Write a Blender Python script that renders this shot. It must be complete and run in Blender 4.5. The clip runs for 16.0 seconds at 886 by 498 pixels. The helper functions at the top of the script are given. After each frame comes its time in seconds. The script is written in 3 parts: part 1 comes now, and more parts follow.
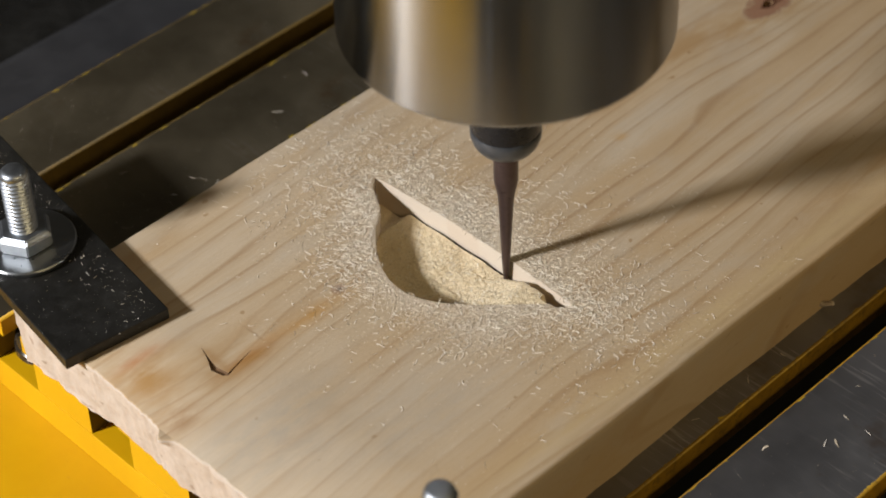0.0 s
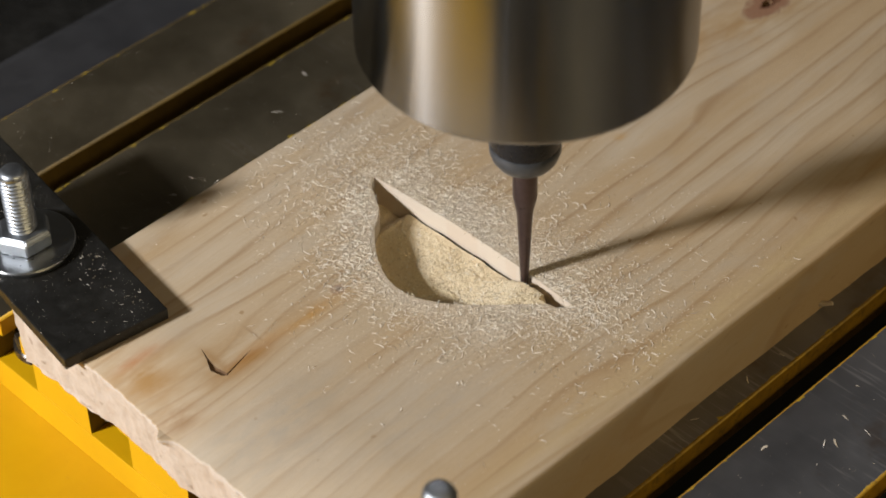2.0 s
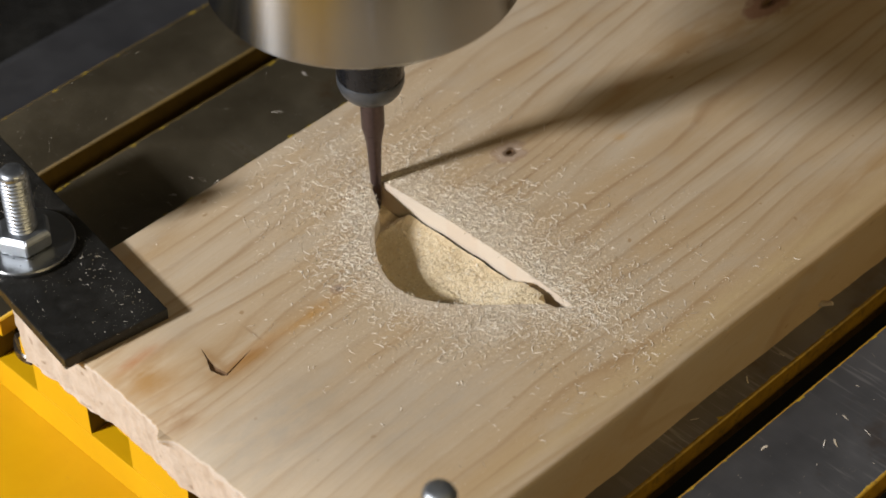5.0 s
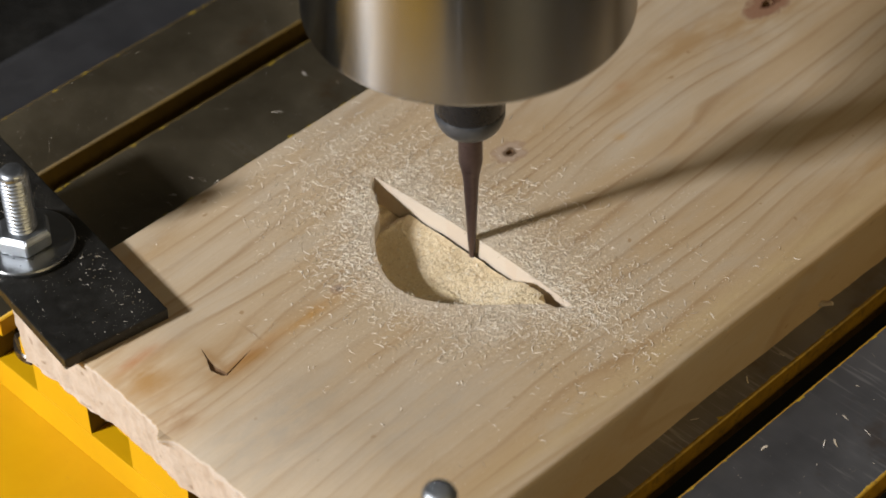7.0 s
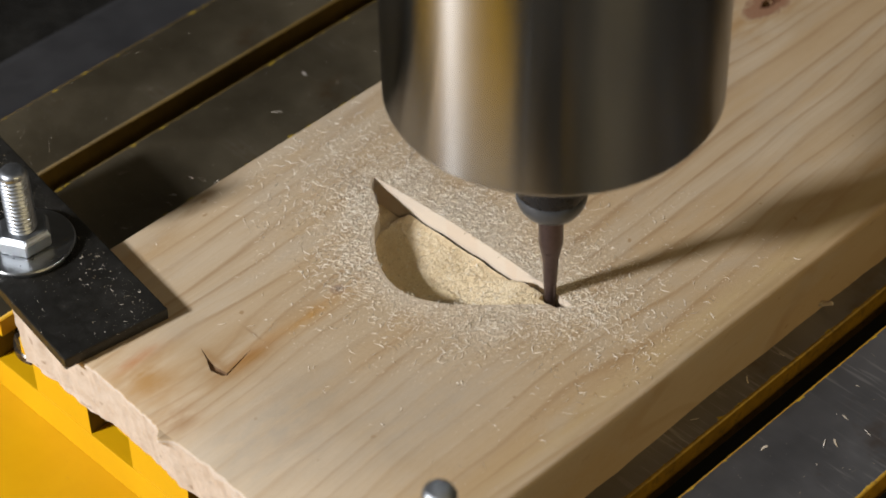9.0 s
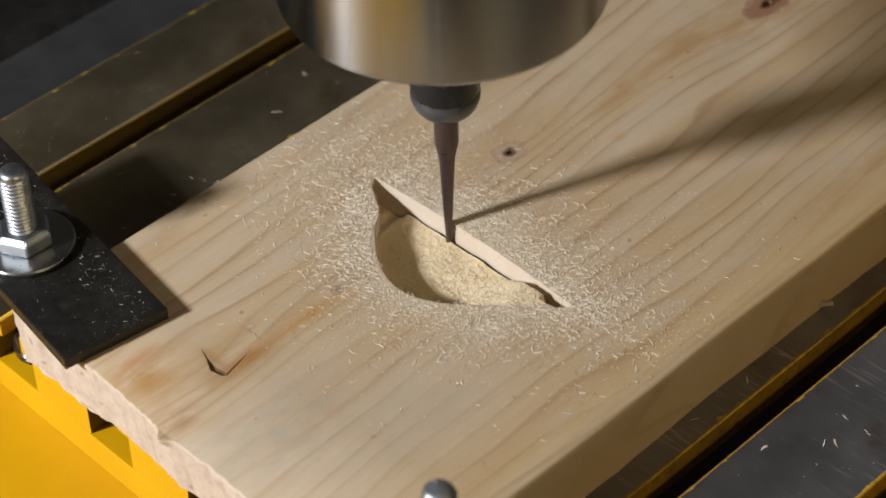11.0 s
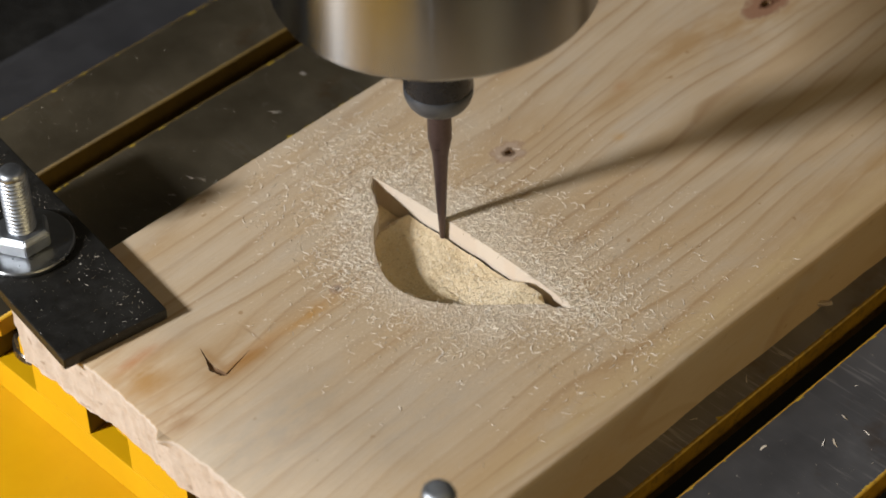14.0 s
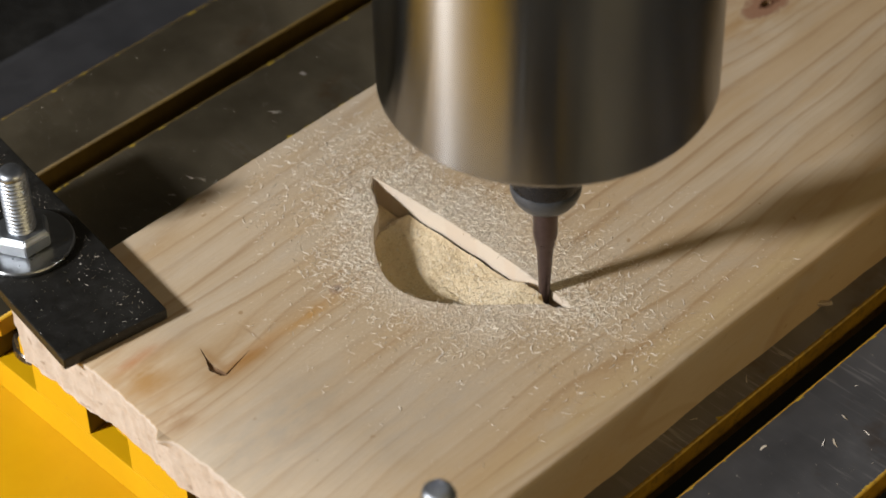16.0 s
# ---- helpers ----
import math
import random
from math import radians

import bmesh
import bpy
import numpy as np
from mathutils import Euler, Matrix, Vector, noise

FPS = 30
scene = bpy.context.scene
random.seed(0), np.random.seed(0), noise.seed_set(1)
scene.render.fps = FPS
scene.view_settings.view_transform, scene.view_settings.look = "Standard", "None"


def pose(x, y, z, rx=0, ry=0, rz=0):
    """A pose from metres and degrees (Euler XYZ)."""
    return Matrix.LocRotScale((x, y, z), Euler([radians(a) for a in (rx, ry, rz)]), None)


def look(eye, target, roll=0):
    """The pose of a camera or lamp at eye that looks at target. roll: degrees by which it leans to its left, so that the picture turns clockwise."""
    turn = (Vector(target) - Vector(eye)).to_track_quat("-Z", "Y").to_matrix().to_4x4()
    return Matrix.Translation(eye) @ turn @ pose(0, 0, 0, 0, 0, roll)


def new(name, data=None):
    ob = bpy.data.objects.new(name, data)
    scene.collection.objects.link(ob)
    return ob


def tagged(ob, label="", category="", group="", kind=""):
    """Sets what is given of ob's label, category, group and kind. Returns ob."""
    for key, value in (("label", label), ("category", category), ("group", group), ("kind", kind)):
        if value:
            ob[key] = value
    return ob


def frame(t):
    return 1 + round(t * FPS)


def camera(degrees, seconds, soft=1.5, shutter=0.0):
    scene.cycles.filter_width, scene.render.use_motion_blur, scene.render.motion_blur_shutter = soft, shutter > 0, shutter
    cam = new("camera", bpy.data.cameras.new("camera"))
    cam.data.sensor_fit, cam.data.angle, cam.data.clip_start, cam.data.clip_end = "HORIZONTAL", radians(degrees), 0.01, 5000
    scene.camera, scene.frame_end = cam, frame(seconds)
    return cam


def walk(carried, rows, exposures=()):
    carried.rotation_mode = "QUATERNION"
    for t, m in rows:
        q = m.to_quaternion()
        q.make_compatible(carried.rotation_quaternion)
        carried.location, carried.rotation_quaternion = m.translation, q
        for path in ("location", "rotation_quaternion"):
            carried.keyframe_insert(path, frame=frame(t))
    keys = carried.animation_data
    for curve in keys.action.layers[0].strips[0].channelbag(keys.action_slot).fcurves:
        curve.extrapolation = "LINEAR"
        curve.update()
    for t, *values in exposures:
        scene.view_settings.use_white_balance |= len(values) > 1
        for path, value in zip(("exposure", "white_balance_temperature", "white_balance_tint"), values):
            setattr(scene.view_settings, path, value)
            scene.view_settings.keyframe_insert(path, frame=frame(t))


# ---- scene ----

# The camera stands on a tripod; a faint settling turns it by a few hundredths of a degree.
cam = camera(22.1, 16.0, soft=1.7, shutter=0.5)
EYE, AIM = (-0.3021, -0.3028, 0.4118), (-0.00423, 0.00615, 0.02164)
side = Vector((0.719, -0.694, 0.0))


def settle(mm):
    return look(EYE, Vector(AIM) + side * (mm * 0.001), -1.48)


walk(cam, [(0.0, settle(-0.2)), (0.6, settle(0.0)), (11.0, settle(0.05)), (12.3, settle(0.27)), (16.0, settle(0.27))])
cam.data.dof.use_dof, cam.data.dof.focus_distance, cam.data.dof.aperture_fstop = True, 0.575, 15.0

# ---- light ----
world = bpy.data.worlds.new("workshop_air")
scene.world = world
world.use_nodes = True
world.node_tree.nodes["Background"].inputs[0].default_value = (0.9, 0.85, 0.78, 1)
world.node_tree.nodes["Background"].inputs[1].default_value = 0.01
scene.view_settings.exposure = 0.0


def area_lamp(name, eye, target, energy, sx, sy, colour):
    data = bpy.data.lights.new(name, "AREA")
    data.shape, data.size, data.size_y, data.energy, data.color = "RECTANGLE", sx, sy, energy, colour
    ob = new(name, data)
    ob.matrix_world = look(eye, target)
    return ob


MM = 0.001
TOP = 0.020  # height of the board's upper face over the table
LAMP_WAY = Vector((-0.9375 * math.cos(radians(26.5)), 0.348 * math.cos(radians(26.5)), math.sin(radians(26.5))))
area_lamp("work_lamp_light", LAMP_WAY * 1.2 + Vector((0, 0, TOP)), (0, 0, TOP), 20.2, 0.124, 0.124, (1.0, 0.985, 1.0))
# unseen warm fill, added to lift the shadows and the board's near side
area_lamp("bench_lamp_light", (-0.25, -2.0, 1.30), (0.0, 0.0, 0.0), 11.3, 1.0, 0.6, (1.0, 0.77, 0.41))


# ---- materials ----
class Mat:
    """A node material, built link by link."""

    def __init__(self, name, rough=0.5, metal=0.0):
        self.m = bpy.data.materials.new(name)
        self.m.use_nodes = True
        self.t = self.m.node_tree
        self.b = self.t.nodes["Principled BSDF"]
        self.b.inputs["Roughness"].default_value = rough
        self.b.inputs["Metallic"].default_value = metal
        self.co = self.t.nodes.new("ShaderNodeTexCoord").outputs["Object"]

    def put(self, sock, v):
        if isinstance(v, bpy.types.NodeSocket):
            self.t.links.new(v, sock)
        elif v is not None:
            sock.default_value = v
        return self

    def math(self, op, a, b=None, c=None, clamp=False):
        n = self.t.nodes.new("ShaderNodeMath")
        n.operation, n.use_clamp = op, clamp
        for s, v in zip(n.inputs, (a, b, c)):
            self.put(s, v)
        return n.outputs[0]

    def scaled(self, x, y, z, co=None):
        n = self.t.nodes.new("ShaderNodeMapping")
        n.inputs["Scale"].default_value = (x, y, z)
        self.put(n.inputs["Vector"], co or self.co)
        return n.outputs[0]

    def noise(self, scale, detail=3.0, rough=0.55, co=None, dist=0.0):
        n = self.t.nodes.new("ShaderNodeTexNoise")
        n.inputs["Scale"].default_value, n.inputs["Detail"].default_value = scale, detail
        n.inputs["Roughness"].default_value, n.inputs["Distortion"].default_value = rough, dist
        self.put(n.inputs["Vector"], co or self.co)
        return n.outputs["Fac"]

    def ramp(self, fac, *stops):
        n = self.t.nodes.new("ShaderNodeValToRGB")
        e = n.color_ramp.elements
        while len(e) < len(stops):
            e.new(0.5)
        for el, (p, c) in zip(e, stops):
            el.position = p
            el.color = (c, c, c, 1) if isinstance(c, (int, float)) else (*c, 1)
        self.put(n.inputs[0], fac)
        return n.outputs[0]

    def mix(self, fac, a, b, blend="MIX"):
        n = self.t.nodes.new("ShaderNodeMix")
        n.data_type, n.blend_type = "RGBA", blend
        self.put(n.inputs[0], fac)
        for s, v in ((n.inputs[6], a), (n.inputs[7], b)):
            self.put(s, (*v, 1) if isinstance(v, tuple) else v)
        return n.outputs[2]

    def xyz(self, co=None):
        n = self.t.nodes.new("ShaderNodeSeparateXYZ")
        self.put(n.inputs[0], co or self.co)
        return n.outputs

    def bump(self, height, strength=0.3, dist=0.001):
        n = self.t.nodes.new("ShaderNodeBump")
        n.inputs["Strength"].default_value, n.inputs["Distance"].default_value = strength, dist
        self.put(n.inputs["Height"], height)
        self.put(self.b.inputs["Normal"], n.outputs[0])
        return self

    def colour(self, v):
        return self.put(self.b.inputs["Base Color"], (*v, 1) if isinstance(v, tuple) else v)

    def rough(self, v):
        return self.put(self.b.inputs["Roughness"], v)


def pine_top():
    w = Mat("planed_pine", 0.62)
    x, y, z = w.xyz()
    xm, ym = w.math("MULTIPLY", x, 1000.0), w.math("MULTIPLY", y, 1000.0)
    slow = w.noise(1.0, 2, 0.5, w.scaled(7, 30, 20))
    wob = w.noise(1.0, 3, 0.5, w.scaled(22, 60, 60))
    field = w.math("MULTIPLY_ADD", slow, 26.0, ym)
    field = w.math("MULTIPLY_ADD", wob, 2.6, field)
    field = w.math("MULTIPLY_ADD", xm, -0.035, field)
    stain = None
    # knots: x, y, reach along and across the grain, push on the rings, stain
    for kx, ky, ax, ay, push, st in ((36.5, 22, 26, 8, 5.0, 0.35), (-32.3, 16, 16, 5, 3.0, 0.4), (137, 15, 40, 11, 9.0, 1.0),
                                     (-72, 17, 24, 10, 8.0, 0.8), (104, 19, 22, 6.5, 0.0, 0.9), (74, 16.5, 14, 2.6, 0.0, 0.7), (95, -52, 40, 4, 0.0, 0.7), (-92, 24, 13, 20, 2.0, 0.9), (-84, 30, 14, 3, 0.0, 0.8), (-50, 17, 20, 3.5, 0.0, 0.6)):
        dx = w.math("DIVIDE", w.math("SUBTRACT", xm, kx), ax)
        dy = w.math("DIVIDE", w.math("SUBTRACT", ym, ky), ay)
        d2 = w.math("MULTIPLY_ADD", dx, dx, w.math("MULTIPLY", dy, dy))
        e = w.math("EXPONENT", w.math("MULTIPLY", d2, -1.0))
        if push:
            field = w.math("MULTIPLY_ADD", e, push, field)
        s = w.math("MULTIPLY", e, st)
        stain = s if stain is None else w.math("MAXIMUM", stain, s)
    uneven = w.noise(1.0, 1, 0.5, w.scaled(3, 60, 3))
    field = w.math("MULTIPLY_ADD", uneven, 9.0, field)
    ring = w.math("FRACT", w.math("DIVIDE", field, 6.2))
    late = w.ramp(ring, (0.0, 0.10), (0.45, 0.0), (0.74, 0.32), (0.88, 1.0), (0.94, 0.8), (1.0, 0.10))
    ring2 = w.math("FRACT", w.math("DIVIDE", field, 2.07))
    late2 = w.ramp(ring2, (0.0, 0.0), (0.7, 0.1), (0.93, 0.45), (1.0, 0.0))
    fibre = w.noise(1.0, 5, 0.65, w.scaled(90, 2600, 900))
    blotch = w.noise(28.0, 3, 0.6)
    base = w.mix(w.ramp(blotch, (0.35, 0.0), (0.7, 1.0)), (0.525, 0.42, 0.285), (0.60, 0.50, 0.365))
    base = w.mix(w.math("MULTIPLY", late2, 0.38), base, (0.44, 0.315, 0.18))
    honey = w.ramp(w.noise(1.0, 3, 0.55, w.scaled(5, 62, 5)), (0.46, 0.0), (0.60, 0.6))
    base = w.mix(honey, base, (0.50, 0.355, 0.195))
    patch = w.ramp(w.noise(1.0, 2, 0.5, w.scaled(18, 70, 20)), (0.35, 0.15), (0.65, 0.72))
    base = w.mix(w.math("MULTIPLY", late, patch), base, (0.33, 0.205, 0.10))
    stain = w.math("MULTIPLY", stain, w.ramp(w.noise(1.0, 3, 0.6, w.scaled(45, 130, 60)), (0.36, 0.0), (0.55, 1.0)))
    base = w.mix(stain, base, (0.41, 0.265, 0.125))
    base = w.mix(w.math("MULTIPLY_ADD", fibre, 0.55, -0.16, True), base, (0.40, 0.275, 0.155))
    # pitch streaks toward the near long edge
    edge = w.ramp(w.math("MULTIPLY", ym, -0.01), (0.26, 0.0), (0.60, 0.5))
    edge = w.math("MULTIPLY", edge, w.ramp(w.noise(1.0, 3, 0.6, w.scaled(9, 90, 20)), (0.36, 0.15), (0.6, 1.0)))
    base = w.mix(edge, base, (0.47, 0.315, 0.145))
    # grey handling scuffs, dark fibre flecks and resin dots
    scuff = w.ramp(w.noise(1.0, 4, 0.7, w.scaled(30, 75, 40)), (0.52, 0.0), (0.68, 0.38))
    base = w.mix(scuff, base, (0.50, 0.435, 0.345))
    fleck = w.ramp(w.noise(1.0, 3, 0.7, w.scaled(190, 1500, 400)), (0.64, 0.0), (0.72, 0.38))
    base = w.mix(fleck, base, (0.33, 0.215, 0.115))
    dot = w.ramp(w.noise(230.0, 2, 0.5), (0.745, 0.0), (0.775, 0.6))
    base = w.mix(dot, base, (0.30, 0.17, 0.06))
    # knot bodies: x, y, half length, half width, heart colour, ring colour, strength
    for kx, ky, rx, ry, heart, ring_c, k in ((36.8, 22.0, 6.4, 5.0, (0.09, 0.05, 0.03), (0.43, 0.325, 0.245), 0.85),
                                             (-32.0, 15.9, 2.5, 1.9, (0.17, 0.13, 0.11), (0.36, 0.27, 0.20), 0.9),
                                             (137.0, 14.5, 11.0, 6.0, (0.11, 0.045, 0.022), (0.30, 0.165, 0.10), 1.0)):
        dx = w.math("DIVIDE", w.math("SUBTRACT", xm, kx), rx)
        dy = w.math("DIVIDE", w.math("SUBTRACT", ym, ky), ry)
        d = w.math("SQRT", w.math("MULTIPLY_ADD", dx, dx, w.math("MULTIPLY", dy, dy)))
        d = w.math("MULTIPLY_ADD", w.noise(330.0, 5, 0.7), 1.1, w.math("SUBTRACT", d, 0.55))
        tone = w.ramp(d, (0.0, heart), (0.22, heart), (0.40, ring_c), (0.66, ring_c), (0.80, (0.37, 0.25, 0.155)), (0.92, (0.50, 0.385, 0.26)))
        base = w.mix(w.math("MULTIPLY", w.ramp(d, (0.80, 1.0), (1.0, 0.0)), k), base, tone)
    # marks with a shape of their own: x, y, half length, half width, colour, strength
    for kx, ky, rx, ry, col, k in ((-38.0, 66.0, 9.0, 2.4, (0.23, 0.15, 0.07), 0.6), (-55.0, 62.0, 9.0, 3.5, (0.40, 0.245, 0.10), 0.55),
                                   (-42.0, 14.0, 10.0, 2.2, (0.46, 0.26, 0.08), 1.0), (-86.0, 26.0, 6.5, 8.0, (0.38, 0.22, 0.08), 1.0),
                                   (-89.0, 10.0, 6.0, 4.0, (0.32, 0.185, 0.08), 1.0), (-83.0, 33.0, 6.0, 1.6, (0.42, 0.20, 0.09), 0.9),
                                   # the broad greys at x -76 and -48 also dim the over-lit lamp side
                                   (-64.0, 14.3, 7.0, 1.3, (0.32, 0.13, 0.03), 1.0), (-57.4, 18.6, 0.35, 3.0, (0.25, 0.14, 0.06), 0.9), (-59.0, 15.8, 8.0, 1.6, (0.46, 0.26, 0.09), 0.7), (-70.0, 19.0, 1.2, 6.0, (0.34, 0.19, 0.07), 0.7), (-76.0, -10.0, 24.0, 13.0, (0.40, 0.345, 0.27), 0.9), (-48.0, -32.0, 26.0, 8.0, (0.44, 0.385, 0.31), 0.6), (40.0, -58.5, 90.0, 3.6, (0.56, 0.43, 0.225), 0.6), (30.0, -61.5, 70.0, 1.0, (0.36, 0.25, 0.12), 0.6), (62.0, 5.0, 2.2, 1.2, (0.52, 0.29, 0.07), 0.8), (79.0, 19.0, 3.0, 1.8, (0.42, 0.23, 0.10), 0.7),
                                   (-60.0, -14.0, 22.0, 2.0, (0.44, 0.31, 0.18), 0.6), (-36.0, -8.0, 14.0, 1.8, (0.45, 0.31, 0.17), 0.6)):
        dx = w.math("DIVIDE", w.math("SUBTRACT", xm, kx), rx)
        dy = w.math("DIVIDE", w.math("SUBTRACT", ym, ky), ry)
        d2 = w.math("MULTIPLY_ADD", dx, dx, w.math("MULTIPLY", dy, dy))
        e = w.math("EXPONENT", w.math("MULTIPLY", d2, -1.0))
        e = w.math("MULTIPLY", e, w.ramp(w.noise(1.0, 4, 0.65, w.scaled(120, 330, 60)), (0.32, 0.25), (0.62, 1.0)))
        base = w.mix(w.math("MULTIPLY", e, k), base, col)
    # brown pitch stain under the split
    dx = w.math("DIVIDE", w.math("SUBTRACT", xm, -64.0), 9.0)
    dy = w.math("DIVIDE", w.math("SUBTRACT", ym, 13.0), 2.0)
    d2 = w.math("MULTIPLY_ADD", dx, dx, w.math("MULTIPLY", dy, dy))
    split = w.math("MULTIPLY", w.math("EXPONENT", w.math("MULTIPLY", d2, -1.0)), 0.85)
    base = w.mix(split, base, (0.36, 0.19, 0.055))
    # thin film of sawdust round the pocket
    dx = w.math("DIVIDE", w.math("SUBTRACT", xm, -2.0), 32.0)
    dy = w.math("DIVIDE", w.math("SUBTRACT", ym, 3.0), 46.0)
    d2 = w.math("MULTIPLY_ADD", dx, dx, w.math("MULTIPLY", dy, dy))
    near = w.math("EXPONENT", w.math("MULTIPLY", w.math("POWER", d2, 2.0), -0.9))
    grit = w.noise(1300.0, 4, 0.75)
    drift = w.noise(75.0, 4, 0.65)
    film = w.math("MULTIPLY_ADD", near, 0.42, w.math("MULTIPLY_ADD", drift, 0.35, w.math("MULTIPLY", grit, 0.5)))
    film = w.ramp(film, (0.68, 0.0), (0.86, 0.7))
    base = w.mix(film, base, (0.66, 0.585, 0.475))
    w.colour(base)
    h = w.math("MULTIPLY_ADD", fibre, 0.5, w.math("MULTIPLY", late, 0.35))
    h = w.math("ADD", h, w.math("MULTIPLY", w.noise(900.0, 2), 0.35))
    h = w.math("ADD", h, w.math("MULTIPLY", w.math("MULTIPLY", film, grit), 2.0))
    return w.bump(h, 0.4, 0.0003).m


def pine_end():
    w = Mat("sawn_end_grain", 0.85)
    n = w.noise(420.0, 5, 0.7)
    big = w.noise(60.0, 3)
    c = w.ramp(n, (0.26, (0.40, 0.30, 0.225)), (0.36, (0.50, 0.415, 0.335)), (0.7, (0.575, 0.50, 0.42)))
    c = w.mix(w.ramp(big, (0.45, 0.0), (0.75, 0.4)), c, (0.48, 0.37, 0.27))
    pit = w.ramp(w.noise(300.0, 2, 0.5), (0.66, 0.0), (0.72, 0.55))
    w.colour(w.mix(pit, c, (0.27, 0.19, 0.135)))
    return w.bump(w.math("ADD", n, big), 0.5, 0.0008).m


def pine_cut():
    w = Mat("freshly_milled_pine", 0.7)
    n = w.noise(1.0, 4, 0.6, w.scaled(500, 90, 1400))
    blocks = w.noise(1.0, 1, 0.5, w.scaled(4, 130, 40))
    c = w.mix(n, (0.57, 0.485, 0.38), (0.64, 0.565, 0.46))
    w.colour(w.mix(w.ramp(blocks, (0.5, 0.0), (0.54, 0.4)), c, (0.57, 0.46, 0.345)))
    return w.bump(n, 0.3, 0.0002).m


def dust(name, light, dark):
    w = Mat(name, 0.9)
    n = w.noise(1500.0, 3, 0.7)
    f = w.noise(160.0, 3, 0.6)
    c = w.mix(w.ramp(n, (0.32, 0.8), (0.41, 0.0)), light, dark)
    c = w.mix(w.ramp(f, (0.5, 0.0), (0.75, 0.45)), c, (light[0] * 0.85, light[1] * 0.75, light[2] * 0.58))
    speck = w.ramp(w.noise(850.0, 3, 0.65), (0.60, 0.0), (0.68, 0.6))
    w.colour(w.mix(speck, c, (dark[0] * 0.6, dark[1] * 0.6, dark[2] * 0.6)))
    return w.bump(w.math("MULTIPLY_ADD", f, 0.3, n), 0.6, 0.0005).m


def chip_wood(name, a, b):
    w = Mat(name, 0.75)
    g = w.t.nodes.new("ShaderNodeNewGeometry")
    w.colour(w.mix(g.outputs["Random Per Island"], a, b))
    return w.m


def steel_top():
    w = Mat("scuffed_table_steel", 0.4, 0.85)
    x, y, z = w.xyz()
    scr = w.noise(1.0, 3, 0.6, w.scaled(700, 45, 50))
    scr2 = w.noise(1.0, 3, 0.6, w.scaled(40, 900, 50))
    blot = w.noise(24.0, 4, 0.6)
    speck = w.noise(800.0, 2, 0.5)
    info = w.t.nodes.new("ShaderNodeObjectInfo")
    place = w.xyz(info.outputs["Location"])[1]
    # bars turn browner and darker the farther they lie across the table
    far_mix = w.ramp(w.math("MULTIPLY_ADD", place, 4.0, 0.5), (0.15, 0.0), (0.62, 1.0))
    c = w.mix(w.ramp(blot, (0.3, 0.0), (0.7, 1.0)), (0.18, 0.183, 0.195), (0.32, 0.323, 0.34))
    far_brown = w.mix(w.ramp(blot, (0.3, 0.0), (0.7, 1.0)), (0.135, 0.112, 0.07), (0.26, 0.222, 0.148))
    c = w.mix(far_mix, c, far_brown)
    near_mix = w.math("SUBTRACT", 1.0, far_mix)
    worn = w.math("MULTIPLY", w.ramp(scr, (0.55, 0.0), (0.68, 0.95)), w.ramp(w.noise(30.0, 3, 0.6), (0.48, 0.05), (0.62, 1.0)))
    c = w.mix(w.math("MULTIPLY", worn, w.math("MULTIPLY_ADD", near_mix, 0.9, 0.1)), c, (0.50, 0.49, 0.50))
    c = w.mix(w.ramp(speck, (0.72, 0.0), (0.76, 0.6)), c, (0.42, 0.40, 0.36))
    rust = w.noise(38.0, 4, 0.7)
    c = w.mix(w.ramp(rust, (0.60, 0.0), (0.74, 0.45)), c, (0.16, 0.085, 0.03))
    away = w.math("MULTIPLY", w.math("ABSOLUTE", y), 1000.0)
    flake = w.math("ADD", away, w.math("MULTIPLY", w.noise(240.0, 4, 0.7), 6.0))
    lip = w.ramp(w.math("MULTIPLY_ADD", flake, 0.25, -4.12), (0.42, 0.0), (0.48, 1.0))
    c = w.mix(lip, c, (0.52, 0.36, 0.02))
    w.colour(c)
    w.rough(w.ramp(blot, (0.3, 0.34), (0.7, 0.52)))
    w.put(w.b.inputs["Metallic"], w.math("MULTIPLY_ADD", lip, -0.85, 0.85, True))
    return w.bump(w.math("ADD", scr, w.math("MULTIPLY", scr2, 0.6)), 0.10, 0.0003).m


def yellow_paint(name="yellow_enamel"):
    w = Mat(name, 0.42)
    n = w.noise(35.0, 4, 0.6)
    f = w.noise(500.0, 3, 0.6)
    c = w.mix(w.ramp(n, (0.35, 0.0), (0.7, 1.0)), (0.585, 0.322, 0.001), (0.64, 0.365, 0.002))
    c = w.mix(w.ramp(f, (0.68, 0.0), (0.76, 0.35)), c, (0.52, 0.28, 0.02))
    w.colour(c)
    return w.bump(w.math("MULTIPLY_ADD", f, 0.3, n), 0.12, 0.0006).m


